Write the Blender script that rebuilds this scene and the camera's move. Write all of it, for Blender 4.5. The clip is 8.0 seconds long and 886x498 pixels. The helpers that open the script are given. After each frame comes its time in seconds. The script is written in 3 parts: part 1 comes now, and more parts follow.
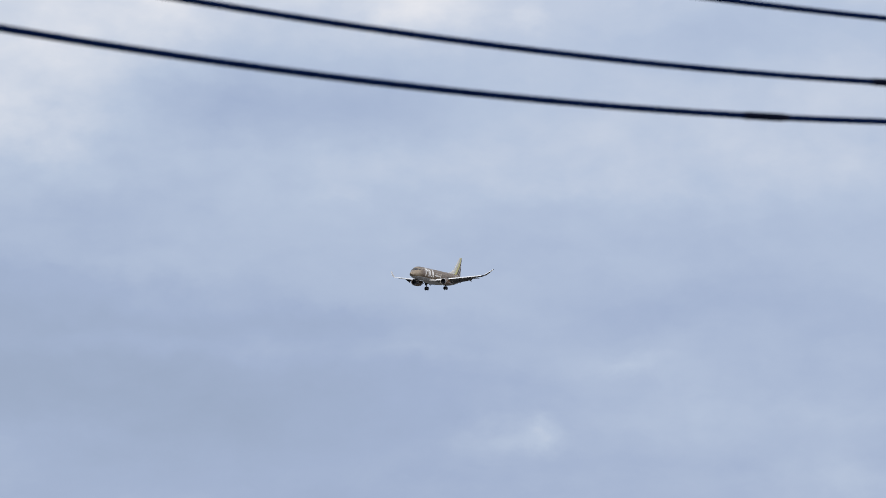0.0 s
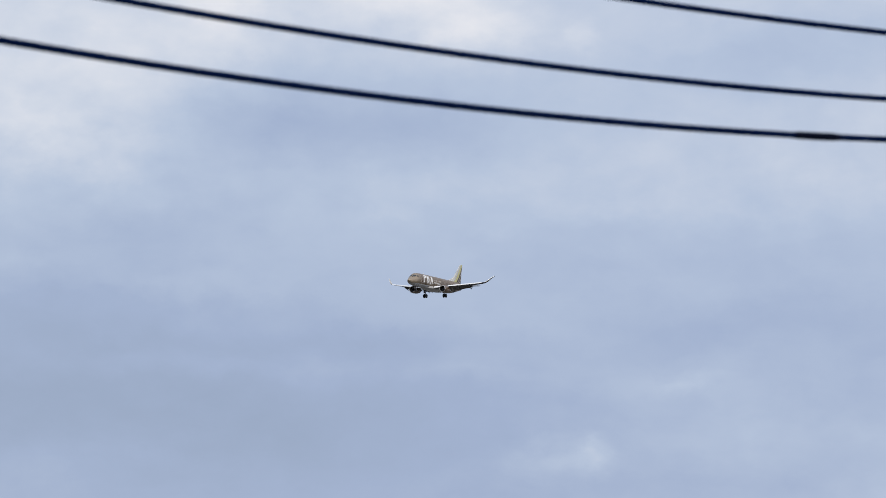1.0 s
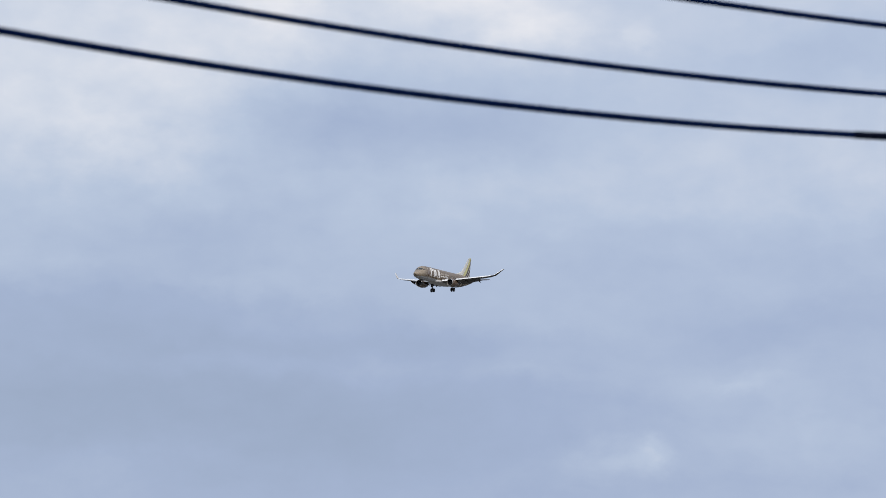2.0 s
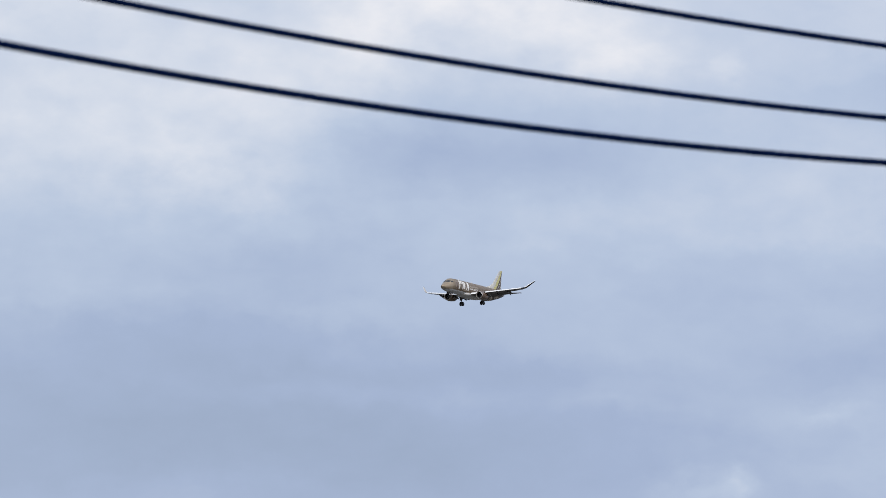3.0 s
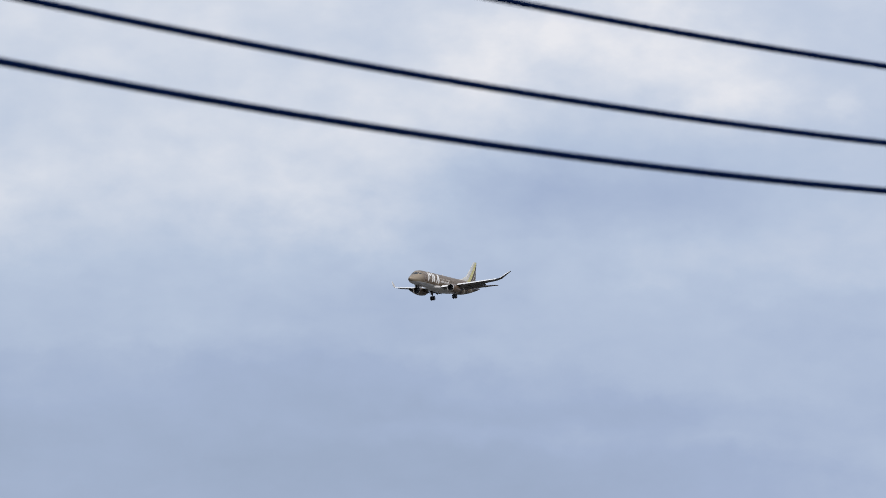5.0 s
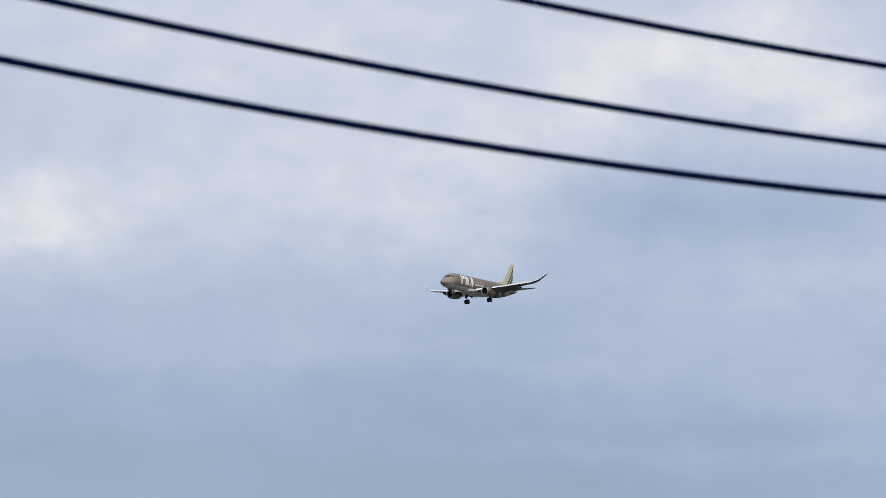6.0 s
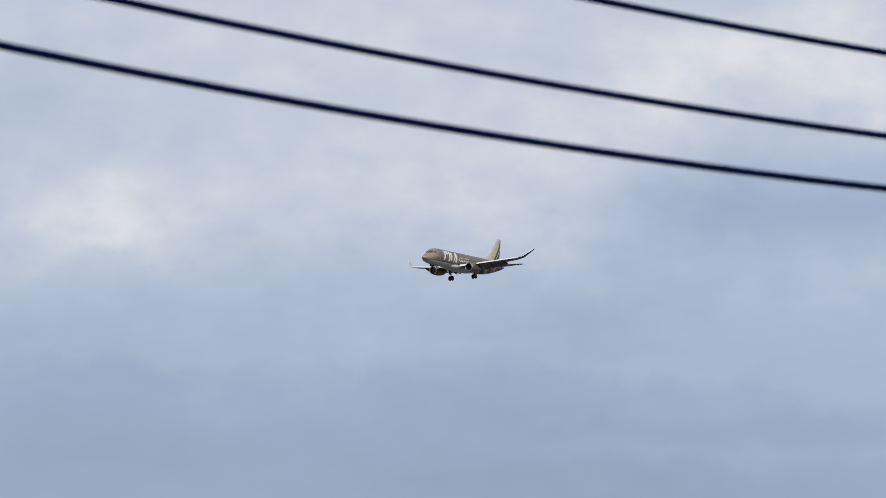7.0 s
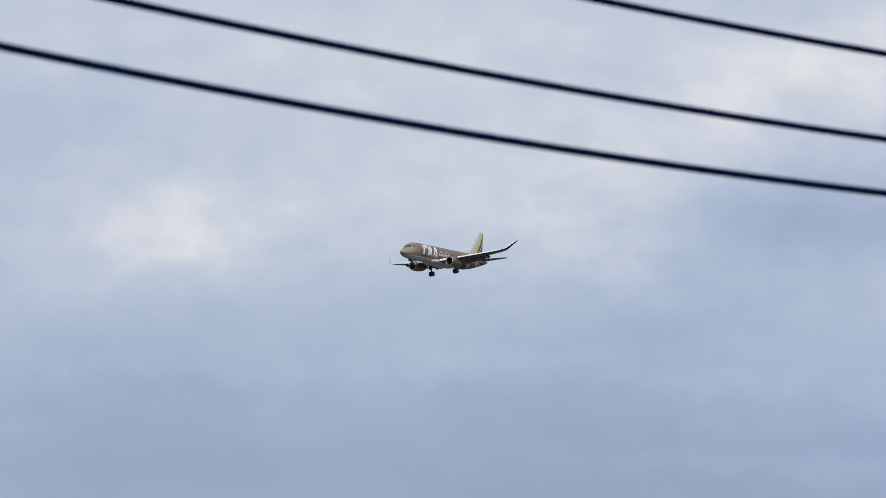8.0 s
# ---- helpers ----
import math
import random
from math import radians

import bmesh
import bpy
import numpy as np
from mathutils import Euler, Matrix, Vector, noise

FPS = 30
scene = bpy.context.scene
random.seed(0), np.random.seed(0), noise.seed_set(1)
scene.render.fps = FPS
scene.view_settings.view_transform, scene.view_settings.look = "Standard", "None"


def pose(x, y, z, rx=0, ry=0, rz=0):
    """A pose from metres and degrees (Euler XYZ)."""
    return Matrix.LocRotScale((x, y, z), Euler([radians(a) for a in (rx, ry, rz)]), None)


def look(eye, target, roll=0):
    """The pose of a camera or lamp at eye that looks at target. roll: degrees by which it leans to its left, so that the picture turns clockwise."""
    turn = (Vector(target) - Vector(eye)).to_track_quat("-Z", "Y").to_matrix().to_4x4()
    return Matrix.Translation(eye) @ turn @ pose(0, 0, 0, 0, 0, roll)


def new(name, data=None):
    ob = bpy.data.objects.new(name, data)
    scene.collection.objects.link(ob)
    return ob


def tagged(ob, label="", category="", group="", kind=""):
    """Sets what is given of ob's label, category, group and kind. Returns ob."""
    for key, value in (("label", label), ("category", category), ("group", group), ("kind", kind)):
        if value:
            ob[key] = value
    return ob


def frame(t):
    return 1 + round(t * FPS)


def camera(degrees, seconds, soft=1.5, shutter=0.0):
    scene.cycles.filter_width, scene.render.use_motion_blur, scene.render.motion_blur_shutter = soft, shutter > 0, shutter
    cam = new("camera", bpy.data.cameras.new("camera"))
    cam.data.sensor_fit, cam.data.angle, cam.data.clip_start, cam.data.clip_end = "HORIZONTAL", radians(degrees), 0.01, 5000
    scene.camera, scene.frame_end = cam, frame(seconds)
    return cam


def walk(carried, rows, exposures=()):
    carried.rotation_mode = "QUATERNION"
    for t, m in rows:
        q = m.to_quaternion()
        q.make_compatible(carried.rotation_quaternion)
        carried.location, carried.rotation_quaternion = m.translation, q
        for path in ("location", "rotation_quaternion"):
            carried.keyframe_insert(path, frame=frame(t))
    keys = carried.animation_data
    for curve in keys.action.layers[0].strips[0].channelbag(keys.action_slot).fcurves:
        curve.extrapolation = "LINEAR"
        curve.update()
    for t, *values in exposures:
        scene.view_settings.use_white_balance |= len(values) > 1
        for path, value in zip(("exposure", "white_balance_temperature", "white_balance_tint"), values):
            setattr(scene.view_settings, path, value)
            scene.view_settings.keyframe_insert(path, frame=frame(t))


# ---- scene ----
cam = camera(6.504, 8.0, soft=0.47)

EYE = (0.0, 0.0, 1.6)


def aim(tilt, turn, lean):
    """The camera at the photographer's eye: degrees above level, degrees to the left, degrees leaning right."""
    return pose(*EYE, 90 + tilt, 0, turn) @ pose(0, 0, 0, 0, 0, -lean)


walk(cam, [
    (0, aim(5.4999, 0.0000, -0.015)),
    (0.5, aim(5.5682, 0.1649, 0.042)),
    (1, aim(5.6474, 0.3783, 0.017)),
    (1.5, aim(5.6346, 0.5079, 0.346)),
    (1.7, aim(5.6297, 0.5739, 0.190)),
    (2.8, aim(5.8309, 1.3621, -0.100)),
    (3, aim(5.8695, 1.4548, -0.199)),
    (3.2, aim(5.8700, 1.5262, -0.270)),
    (3.3, aim(5.7880, 1.5785, -0.310)),
    (3.5, aim(5.7943, 1.6651, -0.383)),
    (4, aim(5.8421, 1.8922, 0.108)),
    (4.2, aim(5.8829, 1.9904, 0.000)),
    (5.3, aim(6.2027, 2.5740, -0.117)),
    (5.5, aim(6.2092, 2.8239, -0.126)),
    (6, aim(6.2876, 3.1605, -0.047)),
    (6.5, aim(6.3406, 3.3867, -0.124)),
    (7, aim(6.2793, 3.6624, 0.005)),
    (7.5, aim(6.3148, 3.9091, 0.070)),
    (8, aim(6.3795, 4.1652, 0.099)),
], exposures=((0, 0.05), (1.5, 0.05), (3, 0.10), (4, 0.09), (5.5, 0.03), (6, 0.0), (7, -0.08), (8, -0.07)))
cam.data.dof.use_dof = True
cam.data.dof.focus_distance = 1700.0
cam.data.dof.aperture_fstop = 13.5

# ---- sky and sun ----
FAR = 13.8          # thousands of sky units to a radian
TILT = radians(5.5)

world = bpy.data.worlds.new("sky")
scene.world = world
world.use_nodes = True
wt = world.node_tree
wt.nodes.clear()


class Nodes:
    """Short hand for arithmetic in a node tree."""

    def __init__(self, tree):
        self.tree = tree

    def put(self, kind, **inputs):
        node = self.tree.nodes.new(kind)
        for key, value in inputs.items():
            self.plug(node.inputs[key.replace("_", " ")], value)
        return node

    def plug(self, socket, value):
        if isinstance(value, bpy.types.NodeSocket):
            self.tree.links.new(value, socket)
        else:
            socket.default_value = value

    def math(self, op, a, b=0.0, c=0.0):
        node = self.tree.nodes.new("ShaderNodeMath")
        node.operation = op
        for socket, value in zip(node.inputs, (a, b, c)):
            self.plug(socket, value)
        return node.outputs[0]

    def add(self, a, b):
        return self.math("ADD", a, b)

    def sub(self, a, b):
        return self.math("SUBTRACT", a, b)

    def mul(self, a, b):
        return self.math("MULTIPLY", a, b)

    def noise(self, vector, scale, detail=4.0, rough=0.55):
        node = self.put("ShaderNodeTexNoise", Vector=vector, Scale=scale, Detail=detail, Roughness=rough)
        return node.outputs["Fac"]

    def xyz(self, x, y, z):
        return self.put("ShaderNodeCombineXYZ", X=x, Y=y, Z=z).outputs[0]

    def split(self, vector):
        return self.put("ShaderNodeSeparateXYZ", Vector=vector).outputs

    def ramp(self, value, stops, mode="LINEAR"):
        node = self.put("ShaderNodeValToRGB", Fac=value)
        node.color_ramp.interpolation = mode
        band = node.color_ramp.elements
        while len(band) < len(stops):
            band.new(0.5)
        for e, (place, colour) in zip(band, stops):
            e.position, e.color = place, (*colour, 1)
        return node.outputs["Color"]

    def mix(self, fac, a, b):
        node = self.tree.nodes.new("ShaderNodeMix")
        node.data_type = "RGBA"
        self.plug(node.inputs[0], fac)
        self.plug(node.inputs[6], a)
        self.plug(node.inputs[7], b)
        return node.outputs[2]


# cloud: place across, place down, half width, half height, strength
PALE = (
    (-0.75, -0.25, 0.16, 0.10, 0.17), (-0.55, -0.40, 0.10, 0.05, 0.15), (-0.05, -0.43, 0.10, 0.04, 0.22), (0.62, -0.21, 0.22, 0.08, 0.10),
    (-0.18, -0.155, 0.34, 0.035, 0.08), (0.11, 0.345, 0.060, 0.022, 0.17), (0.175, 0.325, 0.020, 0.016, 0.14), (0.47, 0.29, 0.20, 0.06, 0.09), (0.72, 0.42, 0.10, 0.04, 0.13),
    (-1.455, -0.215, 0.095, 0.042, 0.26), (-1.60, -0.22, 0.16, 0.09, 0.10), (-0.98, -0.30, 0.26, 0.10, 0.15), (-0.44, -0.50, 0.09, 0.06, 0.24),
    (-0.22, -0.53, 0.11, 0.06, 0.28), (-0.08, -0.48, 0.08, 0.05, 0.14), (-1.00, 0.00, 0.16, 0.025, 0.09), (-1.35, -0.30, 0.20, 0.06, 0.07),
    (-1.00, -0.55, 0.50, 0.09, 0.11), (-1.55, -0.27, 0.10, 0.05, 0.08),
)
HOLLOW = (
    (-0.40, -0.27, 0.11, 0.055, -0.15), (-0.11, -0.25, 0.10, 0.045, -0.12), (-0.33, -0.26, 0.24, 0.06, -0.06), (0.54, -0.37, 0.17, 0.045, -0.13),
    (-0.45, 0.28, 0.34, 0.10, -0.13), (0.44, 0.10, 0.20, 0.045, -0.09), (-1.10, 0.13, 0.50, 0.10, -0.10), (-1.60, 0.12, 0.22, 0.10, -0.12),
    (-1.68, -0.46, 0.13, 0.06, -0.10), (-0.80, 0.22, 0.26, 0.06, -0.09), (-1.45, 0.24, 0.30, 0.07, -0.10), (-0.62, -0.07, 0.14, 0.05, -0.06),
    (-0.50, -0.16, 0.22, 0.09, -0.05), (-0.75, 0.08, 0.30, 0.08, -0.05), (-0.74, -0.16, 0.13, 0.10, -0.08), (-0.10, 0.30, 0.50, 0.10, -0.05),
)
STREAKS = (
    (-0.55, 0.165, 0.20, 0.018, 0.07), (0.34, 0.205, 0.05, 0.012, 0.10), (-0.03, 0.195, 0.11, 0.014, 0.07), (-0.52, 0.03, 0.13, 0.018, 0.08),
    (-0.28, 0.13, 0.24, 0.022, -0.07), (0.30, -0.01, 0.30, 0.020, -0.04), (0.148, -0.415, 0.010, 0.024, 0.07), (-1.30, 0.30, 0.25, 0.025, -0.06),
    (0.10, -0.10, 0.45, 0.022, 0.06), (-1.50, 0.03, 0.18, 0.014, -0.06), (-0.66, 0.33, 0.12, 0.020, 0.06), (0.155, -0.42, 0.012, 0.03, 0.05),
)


def cloudy_sky():
    n = Nodes(wt)
    ray = n.put("ShaderNodeTexCoord").outputs["Generated"]
    x, y, z = n.split(ray)
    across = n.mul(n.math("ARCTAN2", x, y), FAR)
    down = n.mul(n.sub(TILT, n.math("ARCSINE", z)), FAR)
    flat = n.xyz(across, n.mul(down, 1.7), 0.0)
    shift_a = n.sub(n.noise(flat, 2.6, 3.0, 0.5), 0.5)
    shift_b = n.sub(n.noise(n.xyz(n.add(across, 7.3), n.mul(down, 1.5), 2.0), 3.1, 3.0, 0.5), 0.5)
    u = n.add(across, n.mul(shift_a, 0.14))
    v = n.add(down, n.mul(shift_b, 0.09))
    ragged_a = n.sub(n.noise(n.xyz(across, n.mul(down, 1.3), 21.0), 9.0, 5.0, 0.6), 0.5)
    ragged_b = n.sub(n.noise(n.xyz(across, n.mul(down, 1.3), 34.0), 9.0, 5.0, 0.6), 0.5)
    u = n.add(u, n.mul(ragged_a, 0.10))
    v = n.add(v, n.mul(ragged_b, 0.085))
    light = n.add(0.43, n.mul(n.math("MINIMUM", n.math("MAXIMUM", v, -0.6), 0.6), -0.32))
    fine = n.noise(n.xyz(across, n.mul(down, 1.5), 9.0), 8.0, 4.0, 0.5)
    curd = n.math("MULTIPLY_ADD", fine, 1.4, 0.3)
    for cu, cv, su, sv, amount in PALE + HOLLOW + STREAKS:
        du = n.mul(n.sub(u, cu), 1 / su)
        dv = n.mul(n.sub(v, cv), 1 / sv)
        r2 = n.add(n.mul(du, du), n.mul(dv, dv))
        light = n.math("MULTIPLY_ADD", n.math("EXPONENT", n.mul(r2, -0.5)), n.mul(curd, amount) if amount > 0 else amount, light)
    # wide cloud, streaks and fine curdled detail
    wide = n.noise(n.xyz(n.mul(u, 0.8), n.mul(v, 1.9), 0.4), 1.5, 5.0, 0.5)
    streak = n.noise(n.xyz(n.mul(u, 0.9), n.mul(v, 3.4), 3.0), 2.6, 4.0, 0.5)
    light = n.add(light, n.mul(n.sub(wide, 0.5), 0.16))
    light = n.add(light, n.mul(n.sub(streak, 0.5), 0.17))
    light = n.add(light, n.mul(n.sub(fine, 0.5), 0.15))
    tufts = n.noise(n.xyz(u, n.mul(v, 1.6), 41.0), 24.0, 4.0, 0.55)
    light = n.add(light, n.mul(n.sub(tufts, 0.5), 0.05))
    # ragged tufts in the brightest cloud
    bright = n.put("ShaderNodeMapRange", Value=light, From_Min=0.55, From_Max=0.85)
    bright.interpolation_type = "SMOOTHSTEP"
    curdled = n.noise(n.xyz(n.add(across, n.mul(ragged_a, 0.05)), n.mul(down, 1.3), 55.0), 9.0, 5.0, 0.52)
    light = n.add(light, n.mul(bright.outputs[0], n.mul(n.sub(curdled, 0.48), 0.26)))
    colour = n.ramp(light, (
        (0.0, (0.290, 0.352, 0.492)), (0.25, (0.352, 0.422, 0.598)), (0.5, (0.464, 0.536, 0.686)),
        (0.75, (0.636, 0.674, 0.768)), (1.0, (0.808, 0.804, 0.842))))
    east = n.put("ShaderNodeMapRange", Value=u, From_Min=-1.4, From_Max=0.3)
    colour = n.mix(n.mul(east.outputs[0], 0.75), colour, n.put("ShaderNodeHueSaturation", Saturation=1.08, Color=colour).outputs[0])
    colour = n.mix(n.mul(n.sub(1.0, east.outputs[0]), 0.8), colour, n.put("ShaderNodeHueSaturation", Hue=0.4965, Color=colour).outputs[0])
    tint = n.noise(n.xyz(n.mul(u, 0.7), n.mul(v, 2.0), 17.0), 4.0, 4.0)
    colour = n.mix(n.mul(tint, 0.30), colour, n.put("ShaderNodeGamma", Color=colour, Gamma=1.04).outputs[0])
    clouds = n.put("ShaderNodeBackground", Color=colour, Strength=1.0).outputs[0]
    clear = n.tree.nodes.new("ShaderNodeTexSky")
    clear.sky_type = "NISHITA"
    clear.sun_disc = False
    clear.sun_elevation, clear.sun_rotation = radians(40.7), radians(155)
    blue = n.put("ShaderNodeBackground", Color=clear.outputs[0], Strength=0.1).outputs[0]
    mixed = n.put("ShaderNodeMixShader", Fac=0.93)
    wt.links.new(blue, mixed.inputs[1])
    wt.links.new(clouds, mixed.inputs[2])
    wt.links.new(mixed.outputs[0], n.put("ShaderNodeOutputWorld").inputs[0])


cloudy_sky()

sun = new("sun", bpy.data.lights.new("sun", "SUN"))
sun.data.energy, sun.data.angle, sun.data.color = 2.1, radians(14), (1.0, 0.95, 0.88)
sun.matrix_world = look((27, -58, 55), (0, 0, 0))


# ---- materials ----
def material(name, colour, rough=0.5, metal=0.0, grain=6.0, stain=0.7, amount=0.12, bump=0.0, coat=0.0, shine=0.5):
    """A surface with fine grain and wide stains in its colour and gloss."""
    m = bpy.data.materials.new(name)
    m.use_nodes = True
    n = Nodes(m.node_tree)
    bsdf = m.node_tree.nodes["Principled BSDF"]
    place = n.put("ShaderNodeTexCoord").outputs["Object"]
    small, large = n.noise(place, grain, 5.0), n.noise(place, stain, 3.0)
    worn = n.add(n.mul(small, 0.5), n.mul(large, 0.5))
    dark = [c * (1 - amount) for c in colour]
    pale = [min(1, c * (1 + amount)) for c in colour]
    n.plug(bsdf.inputs["Base Color"], n.ramp(worn, ((0.3, dark), (0.7, pale))))
    n.plug(bsdf.inputs["Roughness"], n.math("MULTIPLY_ADD", worn, 0.2, rough - 0.1))
    bsdf.inputs["Metallic"].default_value = metal
    bsdf.inputs["Specular IOR Level"].default_value = shine
    bsdf.inputs["Coat Weight"].default_value = coat
    if bump:
        b = n.put("ShaderNodeBump", Strength=bump, Height=small)
        n.plug(bsdf.inputs["Normal"], b.outputs[0])
    return m


def livery():
    """Metallic bronze above, white belly below a line that rises at the nose and falls towards the tail, with dark waves aft."""
    m = material("bronze_and_white_paint", (0.2, 0.15, 0.1), 0.42, 0.0)
    n = Nodes(m.node_tree)
    bsdf = m.node_tree.nodes["Principled BSDF"]
    place = n.put("ShaderNodeTexCoord").outputs["Object"]
    x, y, z = n.split(place)
    grain, wide = n.noise(place, 9.0, 5.0), n.noise(place, 0.5, 3.0)
    worn = n.add(n.mul(grain, 0.4), n.mul(wide, 0.6))
    bronze = n.ramp(worn, ((0.3, (0.168, 0.124, 0.086)), (0.7, (0.246, 0.186, 0.133))))
    nose = n.ramp(worn, ((0.3, (0.30, 0.240, 0.170)), (0.7, (0.38, 0.305, 0.224))))
    front = n.put("ShaderNodeMapRange", Value=x, From_Min=2.4, From_Max=4.6)
    front.interpolation_type = "SMOOTHSTEP"
    bronze = n.mix(front.outputs[0], nose, bronze)
    # waves of darker brown and cream over the rear
    wave = n.math("SINE", n.add(n.mul(x, 1.15), n.add(n.mul(z, 2.0), n.mul(n.math("SINE", n.mul(x, 0.55)), 1.2))))
    rear = n.math("MULTIPLY", n.math("GREATER_THAN", x, 18.6), n.math("LESS_THAN", z, 0.25))
    bronze = n.mix(n.mul(rear, n.math("GREATER_THAN", wave, 0.35)), bronze, (0.045, 0.034, 0.028, 1))
    bronze = n.mix(n.mul(rear, n.math("LESS_THAN", wave, -0.86)), bronze, (0.50, 0.45, 0.37, 1))
    white = n.ramp(worn, ((0.3, (0.48, 0.465, 0.45)), (0.7, (0.58, 0.565, 0.55))))
    line = n.add(-1.02, n.mul(n.math("SMOOTH_MIN", n.sub(x, 3.0), 0.0, 1.2), 0.06))
    aft = n.math("MAXIMUM", n.sub(x, 13.5), 0.0)
    line = n.sub(line, n.mul(aft, 0.12))
    belly = n.math("LESS_THAN", z, line)
    n.plug(bsdf.inputs["Base Color"], n.mix(belly, bronze, white))
    n.plug(bsdf.inputs["Metallic"], n.mul(n.sub(1.0, belly), 0.35))
    bsdf.inputs["Coat Weight"].default_value = 0.08
    return m


def fin_paint():
    """Cream leading edge, a lime gold sweep, and curved bronze and white bands behind it."""
    m = material("fin_paint", (0.6, 0.5, 0.1), 0.4)
    n = Nodes(m.node_tree)
    bsdf = m.node_tree.nodes["Principled BSDF"]
    place = n.put("ShaderNodeTexCoord").outputs["Object"]
    x, y, z = n.split(place)
    high = n.sub(z, 1.4)
    lead = n.add(24.0, n.mul(high, 0.985))
    chord = n.sub(5.5, n.mul(high, 0.84))
    part_way = n.math("DIVIDE", n.sub(x, lead), chord)
    start = n.add(0.20, n.mul(high, 0.052))
    sweep = n.math("DIVIDE", n.sub(part_way, start), n.add(0.30, n.mul(high, 0.042)))
    sweep = n.add(sweep, n.mul(n.noise(place, 4.0), 0.05))
    colour = n.ramp(n.math("MULTIPLY_ADD", sweep, 0.25, 0.3), (
        (0.0, (0.54, 0.53, 0.50)), (0.325, (0.54, 0.50, 0.22)), (0.53, (0.095, 0.070, 0.050)),
        (0.645, (0.58, 0.56, 0.52)), (0.675, (0.095, 0.070, 0.050)), (0.80, (0.55, 0.53, 0.48)), (0.835, (0.095, 0.070, 0.050))), "CONSTANT")
    n.plug(bsdf.inputs["Base Color"], colour)
    return m


LIVERY = livery()
FIN = fin_paint()
BRONZE = material("bronze_paint", (0.160, 0.106, 0.070), 0.40, 0.35, 7, 0.6, 0.15, coat=0.4)
DARK_BRONZE = material("dark_brown_paint", (0.055, 0.040, 0.034), 0.4, 0.2, 8, 0.9, 0.2)
GREY = material("grey_wing_paint", (0.115, 0.108, 0.100), 0.5, 0.0, 5, 0.5, 0.2)
FLAP_GREY = material("flap_grey", (0.115, 0.108, 0.105), 0.55, 0.0, 5, 0.6, 0.2)
WHITE = material("white_marking_paint", (0.80, 0.79, 0.77), 0.4, 0.0, 9, 1.0, 0.08)
MARK = material("white_title_paint", (0.74, 0.72, 0.69), 0.4, 0.0, 9, 1.0, 0.08)
SLAT = material("bare_aluminium", (0.90, 0.90, 0.89), 0.38, 0.2, 6, 0.8, 0.06)
LIP = material("polished_inlet_lip", (0.66, 0.62, 0.57), 0.32, 0.85, 8, 1.0, 0.1)
BLACK = material("engine_black", (0.012, 0.012, 0.014), 0.6, 0.0, 9, 1.2, 0.3)
METAL = material("gear_grey_steel", (0.10, 0.10, 0.11), 0.45, 0.4, 14, 2, 0.25)
TYRE = material("tyre_rubber", (0.018, 0.018, 0.02), 0.8, 0.0, 18, 3, 0.25)
GLASS = material("dark_window_glass", (0.045, 0.050, 0.055), 0.10, 0.0, 8, 1.5, 0.2)
CABIN_GLASS = material("brown_tinted_cabin_glass", (0.085, 0.068, 0.052), 0.15, 0.0, 8, 1.5, 0.2)
OUTLINE = material("pale_door_outline", (0.48, 0.43, 0.37), 0.45, 0.0, 9, 1.0, 0.1)
EXHAUST = material("exhaust_metal", (0.16, 0.13, 0.11), 0.4, 0.85, 12, 2, 0.25)
WIRE = material("navy_black_wire_sheath", (0.0006, 0.0072, 0.041), 0.85, 0.0, 60, 4, 0.3, shine=0.02)
SLEEVE = material("black_splice_tape", (0.0016, 0.0036, 0.013), 0.85, 0.0, 70, 5, 0.35, 0.2, shine=0.03)
CONCRETE = material("grey_concrete", (0.36, 0.35, 0.33), 0.85, 0.0, 22, 1.3, 0.2, 0.25)
PORCELAIN = material("white_porcelain", (0.72, 0.70, 0.66), 0.25, 0.0, 30, 4, 0.1)
STEEL = material("galvanised_steel", (0.42, 0.43, 0.44), 0.5, 0.7, 25, 3, 0.2, 0.1)
FIELD = material("ground_cover", (0.085, 0.083, 0.075), 0.95, 0.0, 0.05, 0.004, 0.45)


# ---- mesh helpers ----
def part(name, bm, mat, parent=None, label="", smooth=True):
    """Links a bmesh as one mesh object, under a thing or a part."""
    bmesh.ops.recalc_face_normals(bm, faces=bm.faces)
    for f in bm.faces:
        f.smooth = smooth
    mesh = bpy.data.meshes.new(name)
    bm.to_mesh(mesh)
    bm.free()
    mesh.materials.append(mat)
    if smooth:
        mesh.set_sharp_from_angle(angle=radians(38))
    ob = new(name, mesh)
    ob.parent = parent
    return tagged(ob, label=label)


def loft(rings, cap=True):
    """Skin over closed rings of equal length."""
    bm = bmesh.new()
    rows = [[bm.verts.new(p) for p in ring] for ring in rings]
    k = len(rows[0])
    for a, b in zip(rows, rows[1:]):
        for i in range(k):
            bm.faces.new((a[i], a[(i + 1) % k], b[(i + 1) % k], b[i]))
    if cap:
        bm.faces.new(rows[0])
        bm.faces.new(rows[-1][::-1])
    return bm


def turned(profile, centre, axis="x", steps=28, cap=True):
    """A body of revolution: profile of (along, radius)."""
    rings = []
    for along, r in profile:
        ring = []
        for i in range(steps):
            a = 2 * math.pi * i / steps
            c, s = r * math.cos(a), r * math.sin(a)
            off = {"x": (along, c, s), "y": (c, along, s), "z": (c, s, along)}[axis]
            ring.append((centre[0] + off[0], centre[1] + off[1], centre[2] + off[2]))
        rings.append(ring)
    return loft(rings, cap)


